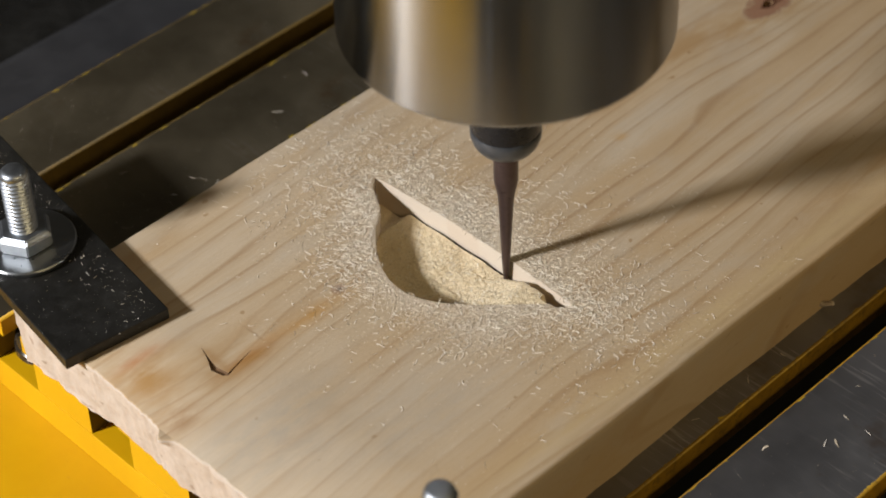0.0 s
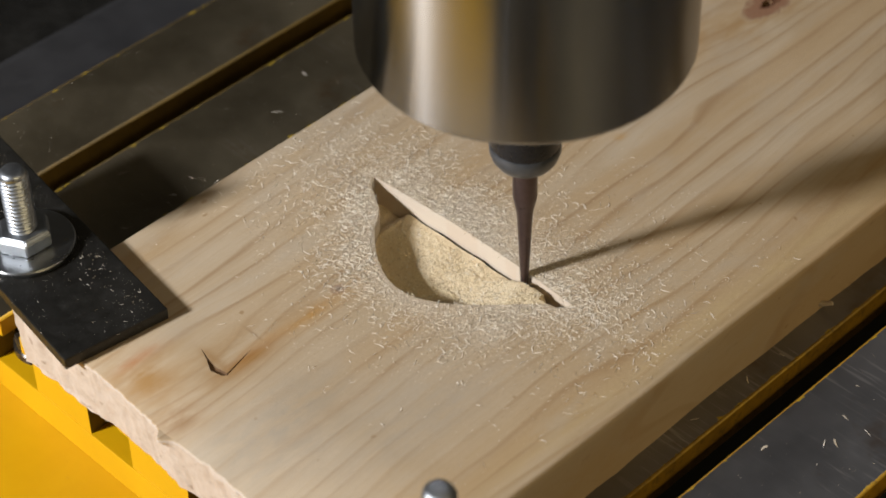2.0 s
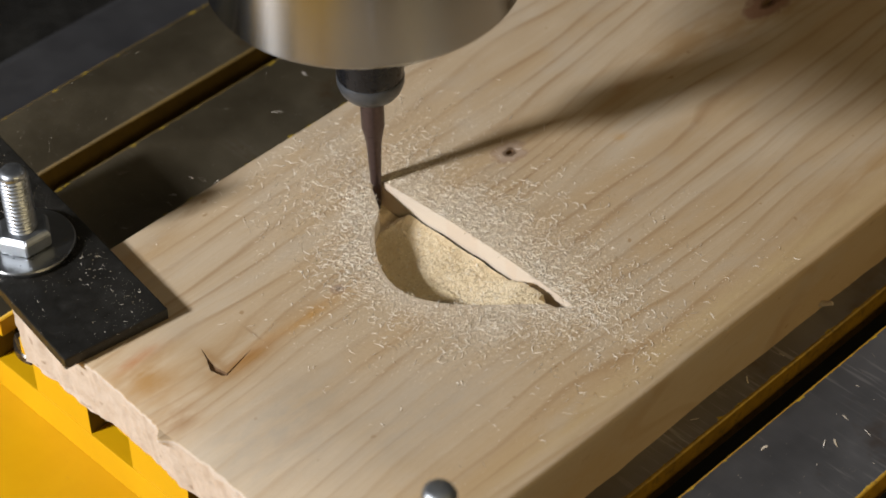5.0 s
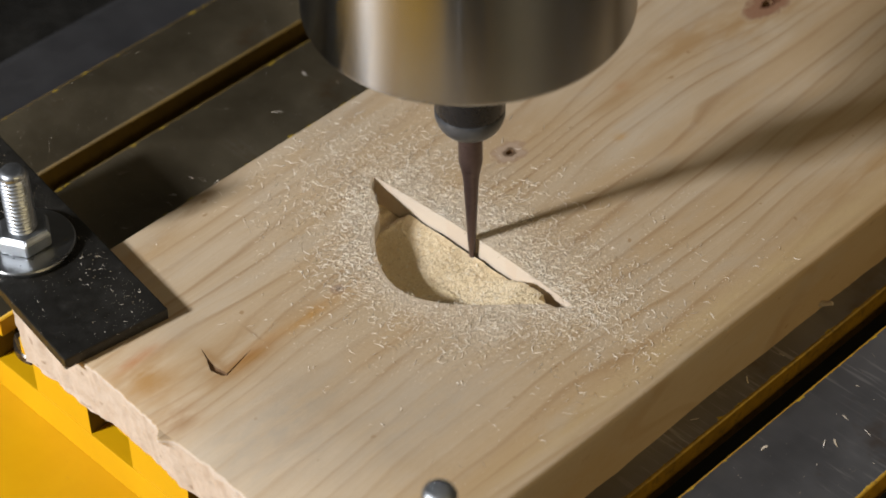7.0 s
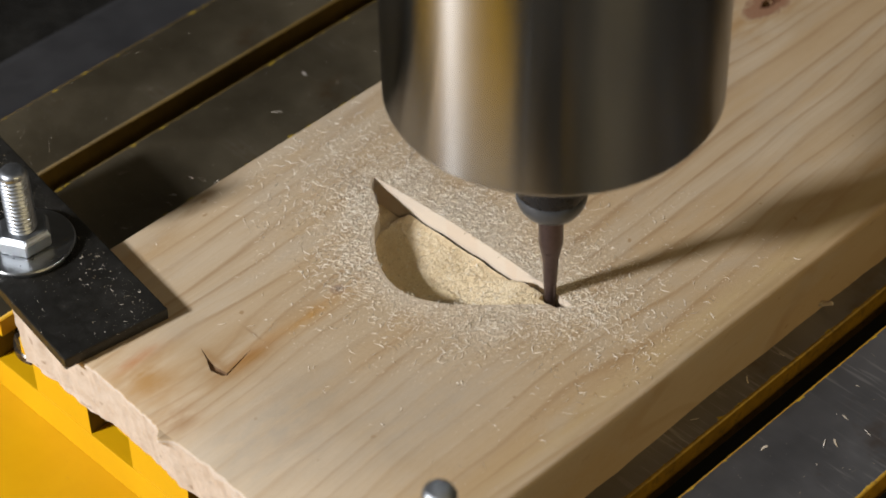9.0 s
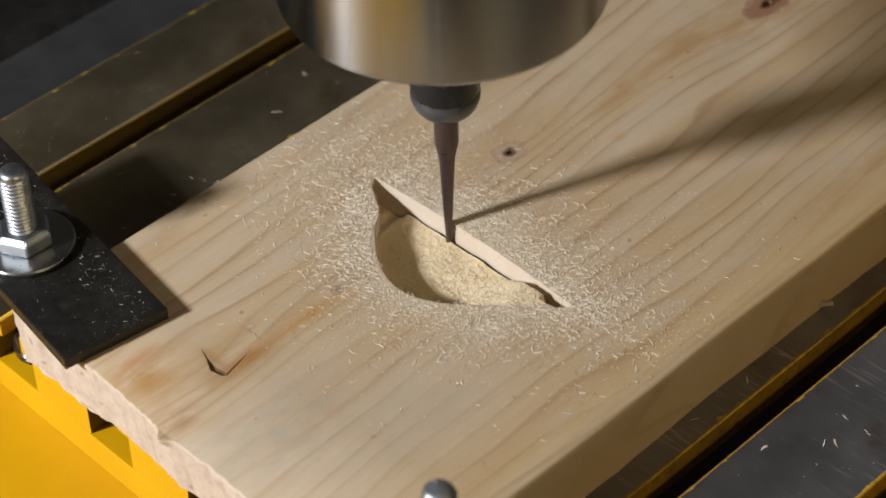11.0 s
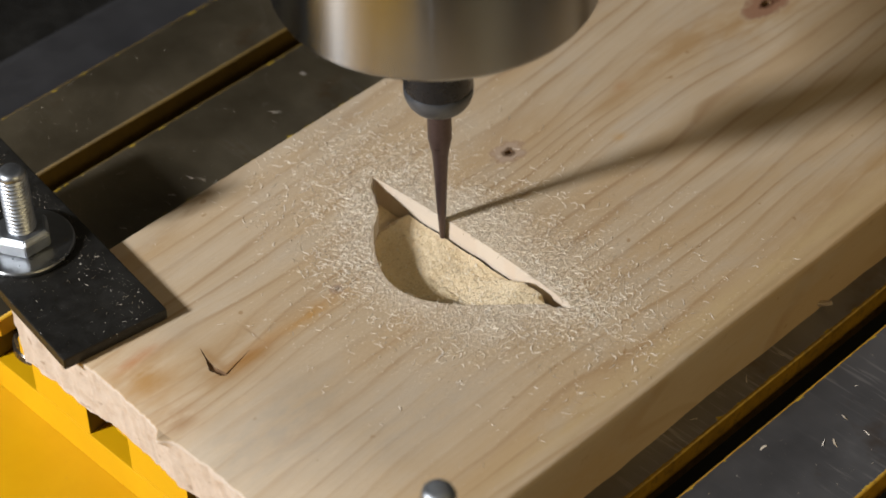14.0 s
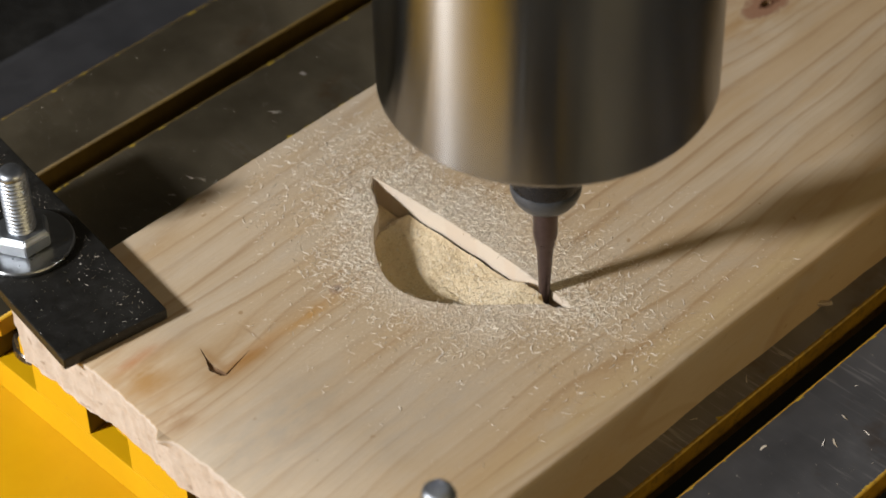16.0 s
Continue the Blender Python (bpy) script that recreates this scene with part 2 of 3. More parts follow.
def grimy_shaded_yellow():
    w = Mat("grimy_shaded_slot_paint", 0.68)
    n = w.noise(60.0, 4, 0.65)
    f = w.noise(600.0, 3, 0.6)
    # yellow dulled by grime and, in the same colour, by the slot's shade
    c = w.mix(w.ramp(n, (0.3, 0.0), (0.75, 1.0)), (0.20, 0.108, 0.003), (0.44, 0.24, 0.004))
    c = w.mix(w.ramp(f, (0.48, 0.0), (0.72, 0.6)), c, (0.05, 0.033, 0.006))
    x, y, z = w.xyz()
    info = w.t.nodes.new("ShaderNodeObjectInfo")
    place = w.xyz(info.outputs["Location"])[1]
    # slot sides of the farther bars get deeper shade mixed into the colour
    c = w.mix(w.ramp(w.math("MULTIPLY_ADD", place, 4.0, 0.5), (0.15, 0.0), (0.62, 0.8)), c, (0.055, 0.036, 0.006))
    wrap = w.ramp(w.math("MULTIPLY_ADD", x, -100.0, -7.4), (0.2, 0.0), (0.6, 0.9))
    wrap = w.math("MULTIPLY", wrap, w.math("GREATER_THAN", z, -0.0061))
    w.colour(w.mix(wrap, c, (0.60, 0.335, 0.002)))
    return w.bump(n, 0.2, 0.0006).m


def black_steel():
    w = Mat("blackened_steel", 0.5, 0.35)
    n = w.noise(320.0, 4, 0.65)
    b = w.noise(40.0, 3, 0.6)
    c = w.mix(w.ramp(b, (0.35, 0.0), (0.7, 1.0)), (0.011, 0.0105, 0.009), (0.024, 0.023, 0.020))
    w.colour(w.mix(w.ramp(n, (0.66, 0.0), (0.74, 0.6)), c, (0.10, 0.098, 0.092)))
    w.rough(w.ramp(n, (0.35, 0.38), (0.65, 0.62)))
    return w.bump(w.math("ADD", n, b), 0.35, 0.0005).m


def zinc():
    w = Mat("zinc_plated_steel", 0.24, 1.0)
    n = w.noise(260.0, 4, 0.6)
    w.colour(w.mix(w.ramp(n, (0.35, 0.0), (0.7, 1.0)), (0.33, 0.355, 0.385), (0.44, 0.47, 0.50)))
    w.rough(w.ramp(n, (0.3, 0.36), (0.75, 0.52)))
    return w.bump(n, 0.12, 0.0003).m


def turned_steel():
    w = Mat("turned_spindle_steel", 0.42, 1.0)
    n = w.noise(1.0, 3, 0.6, w.scaled(6, 6, 1600))
    b = w.noise(14.0, 3, 0.6)
    c = w.mix(n, (0.385, 0.39, 0.39), (0.425, 0.43, 0.43))
    w.colour(w.mix(w.ramp(b, (0.45, 0.0), (0.75, 0.3)), c, (0.29, 0.275, 0.24)))
    w.b.inputs["Anisotropic"].default_value = 1.0
    w.b.inputs["Anisotropic Rotation"].default_value = 0.25
    tan = w.t.nodes.new("ShaderNodeTangent")
    tan.direction_type, tan.axis = "RADIAL", "Z"
    w.put(w.b.inputs["Tangent"], tan.outputs[0])
    w.rough(w.ramp(b, (0.3, 0.215), (0.7, 0.245)))
    return w.m


def plain(name, colour, rough, metal=0.0, grain=300.0, amount=0.25):
    w = Mat(name, rough, metal)
    n = w.noise(grain, 4, 0.6)
    w.colour(w.mix(n, tuple(v * (1 - amount) for v in colour), tuple(min(1, v * (1 + amount)) for v in colour)))
    w.rough(w.ramp(n, (0.3, rough * 0.85), (0.7, min(1, rough * 1.15))))
    return w.bump(n, 0.1, 0.0004).m


PINE, END, CUT = pine_top(), pine_end(), pine_cut()
DUST = dust("sawdust_bed", (0.80, 0.68, 0.47), (0.46, 0.33, 0.15))
CHIP = chip_wood("pale_shavings", (0.68, 0.60, 0.475), (0.87, 0.815, 0.71))
CRUMB = chip_wood("sawdust_crumbs", (0.64, 0.535, 0.385), (0.80, 0.725, 0.59))
GRAIN = chip_wood("yellow_sawdust_grains", (0.66, 0.53, 0.32), (0.87, 0.77, 0.57))
STEEL, YELLOW, GRIME_SHADE = steel_top(), yellow_paint(), grimy_shaded_yellow()
BLACK, ZINC, TURNED = black_steel(), zinc(), turned_steel()
POLISHED = plain("polished_zinc", (0.36, 0.37, 0.375), 0.30, 1.0, 200, 0.12)
NUT = plain("blued_collet_steel", (0.012, 0.013, 0.016), 0.28, 0.3, 500)
NUT_RIM = plain("ground_collet_rim", (0.10, 0.108, 0.12), 0.33, 0.55, 500)
BIT = plain("coated_carbide", (0.10, 0.07, 0.067), 0.32, 0.7, 700)
BARK = plain("dark_knot_wood", (0.16, 0.09, 0.042), 0.8, 0, 600, 0.5)
WALL = plain("workshop_plaster", (0.32, 0.315, 0.30), 0.9, 0, 12)
CONCRETE = plain("concrete_floor", (0.20, 0.195, 0.185), 0.85, 0, 20)
OILED = plain("oiled_black_steel", (0.05, 0.042, 0.032), 0.26, 0.6, 260, 0.6)
IRON = plain("grey_cast_iron", (0.032, 0.032, 0.034), 0.6, 0.2, 90)


# ---- building helpers ----
def part(name, bm, material, parent=None, label="", smooth=False):
    """Links a bmesh as one mesh object, under a thing or a part."""
    me = bpy.data.meshes.new(name)
    bmesh.ops.recalc_face_normals(bm, faces=bm.faces[:])
    if smooth:
        for f in bm.faces:
            f.smooth = True
    bm.to_mesh(me)
    bm.free()
    for m in material if isinstance(material, (list, tuple)) else (material,):
        me.materials.append(m)
    ob = new(name, me)
    if smooth:
        me.set_sharp_from_angle(angle=radians(38))
    if parent:
        ob.parent = parent
    if label:
        tagged(ob, label)
    return ob


def thing(name, label, category, at=(0, 0, 0), group="", kind=""):
    ob = new(name)
    ob.empty_display_size = 0.02
    ob.location = at
    return tagged(ob, label, category, group, kind)


def box(x0, x1, y0, y1, z0, z1, bevel=0.0):
    bm = bmesh.new()
    v = [bm.verts.new((x, y, z)) for x in (x0, x1) for y in (y0, y1) for z in (z0, z1)]
    for q in ((0, 1, 3, 2), (4, 6, 7, 5), (0, 4, 5, 1), (2, 3, 7, 6), (0, 2, 6, 4), (1, 5, 7, 3)):
        bm.faces.new([v[i] for i in q])
    if bevel:
        bmesh.ops.bevel(bm, geom=bm.edges[:], offset=bevel, segments=2, profile=0.6, affect="EDGES")
    return bm


def lathe(profile, n=48, closed=True):
    """A turned shape about z from (radius, height) pairs."""
    bm = bmesh.new()
    rings = []
    for r, z in profile:
        if r < 1e-6:
            rings.append([bm.verts.new((0, 0, z))])
        else:
            rings.append([bm.verts.new((r * math.cos(2 * math.pi * i / n), r * math.sin(2 * math.pi * i / n), z)) for i in range(n)])
    for a, b in zip(rings, rings[1:]):
        for i in range(n):
            j = (i + 1) % n
            q = [a[i % len(a)], a[j % len(a)], b[j % len(b)], b[i % len(b)]]
            q = list(dict.fromkeys(q))
            if len(q) > 2:
                bm.faces.new(q)
    for ring in (rings[0], rings[-1]):
        if closed and len(ring) > 2:
            bm.faces.new(ring)
    return bm


def from_lists(name, verts, faces, material, parent=None):
    me = bpy.data.meshes.new(name)
    me.from_pydata(verts, [], faces)
    me.update()
    me.materials.append(material)
    ob = new(name, me)
    if parent:
        ob.parent = parent
    return ob


# ---- the room that closes the place ----
def room():
    w, d, lo, hi, th = 2.6, 2.6, -0.92, 1.75, 0.12
    for name, b, m in (("floor", (-w, w, -d, d, lo - th, lo), CONCRETE), ("ceiling", (-w, w, -d, d, hi, hi + th), WALL),
                       ("wall_north", (-w, w, d, d + th, lo, hi), WALL), ("wall_south", (-w, w, -d - th, -d, lo, hi), WALL),
                       ("wall_east", (w, w + th, -d, d, lo, hi), WALL), ("wall_west", (-w - th, -w, -d, d, lo, hi), WALL)):
        tagged(part(name, box(*b), m), "plain painted workshop surface" if m is WALL else "worn grey concrete workshop floor", name.split("_")[0], kind="structure")


# ---- machine table: bars with T-slots between them, on a yellow bed ----
PITCH, SLOT, TEE = 39.8 * MM, 8.4 * MM, 17.0 * MM
FIRST_SLOT = 123.2 * MM
BAR_X0, BAR_X1 = -88 * MM, 420 * MM


def bar_mesh(width_top, left_tee, right_tee):
    """One bar along x; its top is steel (0), the painted end yellow (1), the slot sides grimy with shade in their
    colour (2).
    """
    h = width_top / 2
    over = (TEE - SLOT) / 2
    lt, rt = (over if left_tee else 0), (over if right_tee else 0)
    c = 0.7 * MM
    lip = 6.0 * MM
    arc = [(c * (1 - math.cos(a)), c * (math.sin(a) - 1)) for a in (math.pi / 8, math.pi / 4, 3 * math.pi / 8)]
    prof = [(-h + c, 0), (h - c, 0)] + [(h - u, v) for u, v in reversed(arc)] + [(h, -c), (h, -lip), (h - rt, -lip), (h - rt, -17 * MM),
            (-h + lt, -17 * MM), (-h + lt, -lip), (-h, -lip), (-h, -c)] + [(-h + u, v) for u, v in arc]
    bm = bmesh.new()
    a = [bm.verts.new((BAR_X0, y, z)) for y, z in prof]
    b = [bm.verts.new((BAR_X1, y, z)) for y, z in prof]
    for i in range(len(prof)):
        j = (i + 1) % len(prof)
        f = bm.faces.new((a[i], a[j], b[j], b[i]))
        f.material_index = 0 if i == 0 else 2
        f.smooth = i in (1, 2, 3, 4) or i > len(prof) - 5
    bm.faces.new(a).material_index = 1
    bm.faces.new(b).material_index = 1
    return bm


def machine_table():
    t = thing("machine_table", "T-slotted milling table of scuffed steel bars with yellow painted sides", "machine table")
    width = PITCH - SLOT
    first = part("table_bar", bar_mesh(width, True, True), (STEEL, YELLOW, GRIME_SHADE), t)
    first.location.y = FIRST_SLOT - PITCH / 2
    for k in range(1, 7):
        o = new("table_bar", first.data)
        o.parent = t
        o.location.y = FIRST_SLOT - PITCH / 2 - k * PITCH
    last_w = 28 * MM
    last = part("table_bar", bar_mesh(last_w, False, True), (STEEL, YELLOW, GRIME_SHADE), t)
    shift = (width - last_w) / 2
    for v in last.data.vertices:
        v.co.y += shift
    last.location.y = FIRST_SLOT + SLOT / 2 + last_w / 2 - shift
    part("bed_plate", box(BAR_X0 - 0.4 * MM, BAR_X0 + 24 * MM, -0.152, 0.1555, -27.3 * MM, -17 * MM, 0.3 * MM), YELLOW, t, "yellow painted steel plate under the bars")
    part("bed_plate", box(0.30, BAR_X1, -0.152, 0.1555, -27 * MM, -17 * MM, 0.6 * MM), YELLOW, t)
    # dark sheet added below the bars so that the slots stay black inside
    part("chip_tray", box(BAR_X0 + 31 * MM, 0.299, -0.30, 0.157, -0.108, -0.10, 1 * MM), IRON, t, "dark tray added under the slots to keep them black")
    part("bed_beam", box(BAR_X0, BAR_X0 + 30 * MM, -0.152, 0.1555, -0.11, -27.3 * MM, 0.2 * MM), YELLOW, t, "yellow painted frame beam")
    part("bed_ledge", box(-0.34, BAR_X0 - 0.02 * MM, -0.085, 0.1555, -0.11, -27.3 * MM, 0.3 * MM), YELLOW, t, "broad yellow painted ledge before the bars")
    part("bed_beam", box(0.30, 0.42, -0.152, 0.1555, -0.11, -27.3 * MM, 2 * MM), YELLOW, t)
    for x in (-0.07, 0.36):
        for y in (-0.11, 0.11):
            part("table_leg", box(x - 0.035, x + 0.035, y - 0.035, y + 0.035, -0.92, -0.11), YELLOW, t)
    part("side_rail", box(-0.057, 0.50, 0.1572, 0.186, -60 * MM, -6 * MM, 4 * MM), IRON, t, "grey iron guide rail beside the table")
    part("side_tray", box(-0.057, 0.50, 0.187, 0.36, -0.109, -0.060, 1 * MM), BLACK, t, "dark tray beyond the rail")
    for x in (0.02, 0.26):
        part("tray_bracket", box(x, x + 0.03, 0.05, 0.35, -0.125, -0.1085, 1 * MM), IRON, t, "dark iron bracket under the trays")
    return t


# ---- the pine board with its milled pocket ----
BX0, BX1, BY0, BY1 = -95.0, 330.0, -64.0, 70.2
WALL_X, P_TOP, P_END = 4.3, 41.0, -31.4


def wall_x(y):
    """The straight wall of the pocket bows by a millimetre."""
    return WALL_X + 0.3 + 1.35 * math.sin(math.pi * max(0.0, min(1.0, (y - P_END) / (P_TOP - P_END))))


def pocket_outline(n=96):
    """Straight far wall, and a belly that swells like half a leaf."""
    pts = []
    for i in range(n + 1):
        s = i / n
        y = P_TOP + (P_END - P_TOP) * s
        w = 25.6 * math.sin(math.pi * s) ** (1.22 if s < 0.5 else 1.34)
        w = max(w, 3.3 * min(1.0, (1 - s) * 22)) if s > 0.5 else w
        neck = (1.5 + 0.60 * (P_TOP - y)) * min(1.0, s * 30)
        k = max(0.0, min(1.0, (y - 26.5) / 4.5))
        w = w * (1 - k) + neck * k
        pts.append((WALL_X - w + 0.12 * noise.noise((s * 40, 0, 3)), y))
    m = 30
    for i in range(1, m):
        s = i / m
        y = P_END + (P_TOP - P_END) * s
        pts.append((wall_x(y) + 0.08 * noise.noise((s * 25, 5, 0)), y))
    return pts


def crack_outline():
    """A V-shaped split in the face, one limb wide and one a hairline."""
    return [(-69.6, 25.2), (-71.3, 20.8), (-73.2, 17.2), (-72.4, 13.9), (-71.4, 12.9), (-66.0, 14.3), (-61.0, 15.7), (-66.0, 14.58), (-70.9, 13.5), (-71.5, 17.0), (-70.8, 20.9)]


def knot_hole(kx, ky, r, n=14):
    return [(kx + r * (1.25 + 0.5 * noise.noise((i, kx, 1))) * math.cos(2 * math.pi * i / n),
             ky + r * (0.8 + 0.5 * noise.noise((i, kx, 7))) * math.sin(2 * math.pi * i / n)) for i in range(n)]


def inside(p, poly):
    x, y = p
    c = False
    for (x0, y0), (x1, y1) in zip(poly, poly[1:] + poly[:1]):
        if (y0 > y) != (y1 > y) and x < (x1 - x0) * (y - y0) / (y1 - y0) + x0:
            c = not c
    return c


POCKET = pocket_outline()


def floor_z(x, y):
    """Depth of the pocket's dusty floor under the board's face, in millimetres."""
    w = max(wall_x(y) - x, 0.0)
    z = -5.6 - 0.5 * min(1.0, w / 14) + 0.55 * noise.noise((x * 0.16, y * 0.16, 2)) + 0.2 * noise.noise((x * 0.6, y * 0.6, 4))
    rise = max(0.0, min(1.0, (-3 - y) / 17)) * max(0.0, min(1.0, (w - 0.6) / 2.4))
    z += 6.0 * rise * rise * (3 - 2 * rise)
    groove = 1.0 if w < 0.6 + 0.8 * noise.noise((y * 0.35, 0, 9)) + 0.5 * noise.noise((y * 1.1, 3, 9)) else 0.0
    z -= max(0.0, -0.1 + 0.5 * max(0.0, min(1.0, (2 - y) / 12)) + 1.6 * noise.noise((y * 0.45, 7, 1))) * groove * max(0.0, min(1.0, (25 - y) / 12))
    z -= 3.6 * max(0.0, min(1.0, (y - 28) / 4))
    z -= 9.0 * max(0.0, min(1.0, (-22.5 - y) / 1.5)) * max(0.0, min(1.0, (4.2 - w) / 1.2))
    return min(z, -0.25)


def board():
    b = thing("pine_board", "planed pine board with knots, rough sawn end and milled leaf-shaped pocket", "board")
    top = TOP
    bm = bmesh.new()

    # outer outline, counter-clockwise: near long edge, far cross edge, far long edge, chipped sawn end
    out = []
    n = 60
    for i in range(n):
        x = BX0 + 2 + (BX1 - BX0 - 2) * i / n
        out.append((x, BY0 + 0.5 * noise.noise((x * 0.02, 0, 0)) + 0.15 * noise.noise((x * 0.3, 0, 0)), 0, -1))
    for i in range(6):
        out.append((BX1, BY0 + (BY1 - BY0) * i / 6, 1, 0))
    for i in range(n):
        x = BX1 + (BX0 + 2 - BX1) * i / n
        out.append((x, BY1 + 0.35 * noise.noise((x * 0.03, 4, 0)), 0, 1))
    m = 220
    for i in range(m):
        y = BY1 + (BY0 - BY1) * i / m
        x = BX0 + 0.6 + 0.9 * noise.noise((y * 0.06, 1, 1)) + 0.55 * noise.noise((y * 0.23, 2, 1)) + 0.22 * noise.noise((y * 0.9, 2, 1))
        x += 1.3 * max(0.0, min(1.0, (y - 12) / 25)) - 2.6 * math.exp(-((y - 8.7) / 1.9) ** 2)
        out.append((x, y, -1, 0))
    rad = 1.5
    rings = []
    steps = [(rad * (1 - math.sin(a)), rad * (1 - math.cos(a))) for a in (0, radians(30), radians(60), radians(90))]
    steps += [(0, d) for d in (2, 3.2, 4.5, 6, 7.5, 9, 10.5, 12, 13.5, 15, 16.5, 18, 19.2, 20)]
    for inset, down in steps:
        ring = []
        for x, y, nx, ny in out:
            r = 0.35 if nx < 0 else 1.0
            jag = 0.0
            if nx < 0 and down > 1:
                jag = (0.13 - 0.07 * max(0.0, min(1.0, (y - 35) / 15))) * down + 0.55 * noise.noise((y * 0.16, down * 0.2, 5)) + 0.3 * noise.noise((y * 0.42, down * 0.4, 8))
                jag += 2.4 * math.exp(-((y - 8.7) / 1.9) ** 2) * min(1.0, (down - 1) / 2.5)
            if ny and down > 10:
                y += ny * (down - 10) / 10 * (0.7 * noise.noise((x * 0.035, 9, ny)) + 0.35 * noise.noise((x * 0.15, 9, ny)))
            ring.append(bm.verts.new(((x - nx * inset * r + jag) * MM, (y - ny * inset * r) * MM, top - down * MM)))
        rings.append(ring)
    for a, c in zip(rings, rings[1:]):
        for i in range(len(out)):
            j = (i + 1) % len(out)
            f = bm.faces.new((a[i], a[j], c[j], c[i]))
            f.material_index = 1 if (out[i][2] < 0 and c is not rings[1]) else 0
            f.smooth = True
    bm.faces.new(rings[-1][::-1])
    edges = [bm.edges.get((rings[0][i], rings[0][(i + 1) % len(out)])) for i in range(len(out))]
    # openings in the face: pocket, split and two knot holes, each with walls
    for loop, depth, mat_i in ((POCKET, 17.0, 2), (crack_outline(), 0.7, 3), (knot_hole(36.8, 21.9, 0.95), 1.2, 3),
                               (knot_hole(137, 14.5, 1.6), 1.2, 3), (knot_hole(9.0, -2.4, 1.0), 0.35, 0)):
        tops = [bm.verts.new((x * MM, y * MM, top)) for x, y in loop]
        lows = [bm.verts.new((x * MM, y * MM, top - depth * MM)) for x, y in loop]
        for i in range(len(loop)):
            j = (i + 1) % len(loop)
            bm.faces.new((tops[i], lows[i], lows[j], tops[j])).material_index = mat_i
            edges.append(bm.edges.get((tops[i], tops[j])))
        bm.faces.new(lows).material_index = mat_i
    bmesh.ops.triangle_fill(bm, edges=edges, use_beauty=True, use_dissolve=False)
    part("plank", bm, (PINE, END, CUT, BARK), b).data.set_sharp_from_angle(angle=radians(40))
    return b


def pocket_dust():
    """The bed of sawdust that lies in the pocket."""
    bm = bmesh.new()
    step = 0.34
    grid = {}
    for i in range(int(-23 / step), int(5 / step) + 1):
        for j in range(int(-33 / step), int(42 / step) + 1):
            x, y = i * step, j * step
            if inside((x, y), POCKET) or inside((x + 1.0, y), POCKET) or inside((x - 1.0, y), POCKET) or inside((x, y + 1), POCKET) or inside((x, y - 1), POCKET):
                z = floor_z(x, y) + 0.12 * noise.noise((x * 1.3, y * 1.3, 0)) + 0.09 * random.uniform(-1, 1)
                grid[i, j] = bm.verts.new((x * MM, y * MM, TOP + z * MM))
    for i, j in list(grid):
        q = [grid.get(k) for k in ((i, j), (i + 1, j), (i + 1, j + 1), (i, j + 1))]
        if all(q):
            bm.faces.new(q)
    return tagged(part("pocket_sawdust", bm, DUST, None, smooth=True), "pale sawdust lying in the milled pocket of the board", "sawdust", kind="stuff")


def crumbs(places, lo, hi):
    """Octahedral grains at the given places, in millimetres."""
    verts, faces = [], []
    for x, y, z in places:
        r = random.uniform(lo, hi)
        k = len(verts)
        a = random.uniform(0, math.pi)
        e = random.uniform(0.6, 1.7)
        ca, sa = math.cos(a) * r, math.sin(a) * r
        for dx, dy, dz in ((ca * e, sa * e, 0), (-sa, ca, 0), (-ca * e, -sa * e, 0), (sa, -ca, 0), (0, 0, r * 0.55), (0, 0, -r * 0.5)):
            verts.append(((x + dx) * MM, (y + dy) * MM, z * MM + dz * MM))
        for i in range(4):
            j = (i + 1) % 4
            faces += [(k + i, k + j, k + 4), (k + j, k + i, k + 5)]
    return verts, faces


def ribbons(places, lo, hi, curl=1.0, slim=0.06, broad=0.13):
    """Curled wisps of wood, each a short bent strip."""
    verts, faces = [], []
    for x, y, z in places:
        n = 6
        length, wid = random.uniform(lo, hi), random.uniform(slim, broad)
        a, bend = random.uniform(0, 2 * math.pi), random.uniform(-2.6, 2.6) * curl
        lift, tip = random.uniform(0.02, 0.22), random.uniform(-0.8, 0.35)
        k = len(verts)
        px, py = x, y
        for i in range(n):
            s = i / (n - 1)
            pz = z + 0.03 + lift * math.sin(math.pi * s) * 0.7 + max(0, tip) * s * 0.5
            nx, ny = -math.sin(a), math.cos(a)
            w = wid * (0.45 + 0.55 * math.sin(math.pi * min(1, s + 0.15)))
            verts.append(((px + nx * w) * MM, (py + ny * w) * MM, pz * MM))
            verts.append(((px - nx * w) * MM, (py - ny * w) * MM, (pz + 0.06) * MM))
            px += math.cos(a) * length / (n - 1)
            py += math.sin(a) * length / (n - 1)
            a += bend / (n - 1)
        for i in range(n - 1):
            q = k + 2 * i
            faces.append((q, q + 1, q + 3, q + 2))
    return verts, faces


def scatter(count, reach, far=0.0, bias=None):
    """Places on the board's face round the pocket, thinning out with the distance from it."""
    ring = np.array(POCKET)
    got = []
    while len(got) < count:
        p = (random.uniform(-60, 60), random.uniform(-62, 68))
        d = float(np.min(np.hypot(ring[:, 0] - p[0], ring[:, 1] - p[1])))
        chance = math.exp(-d / reach) + far
        if bias:
            chance *= bias(*p)
        if d > 0.5 and random.random() < chance and not inside(p, POCKET):
            got.append((p[0], p[1], TOP / MM))
    return got


# flat chips lying on the bar before the board
TABLE_CHIPS = ((37.8, -91.9), (29.9, -95.4), (16.7, -85.1))


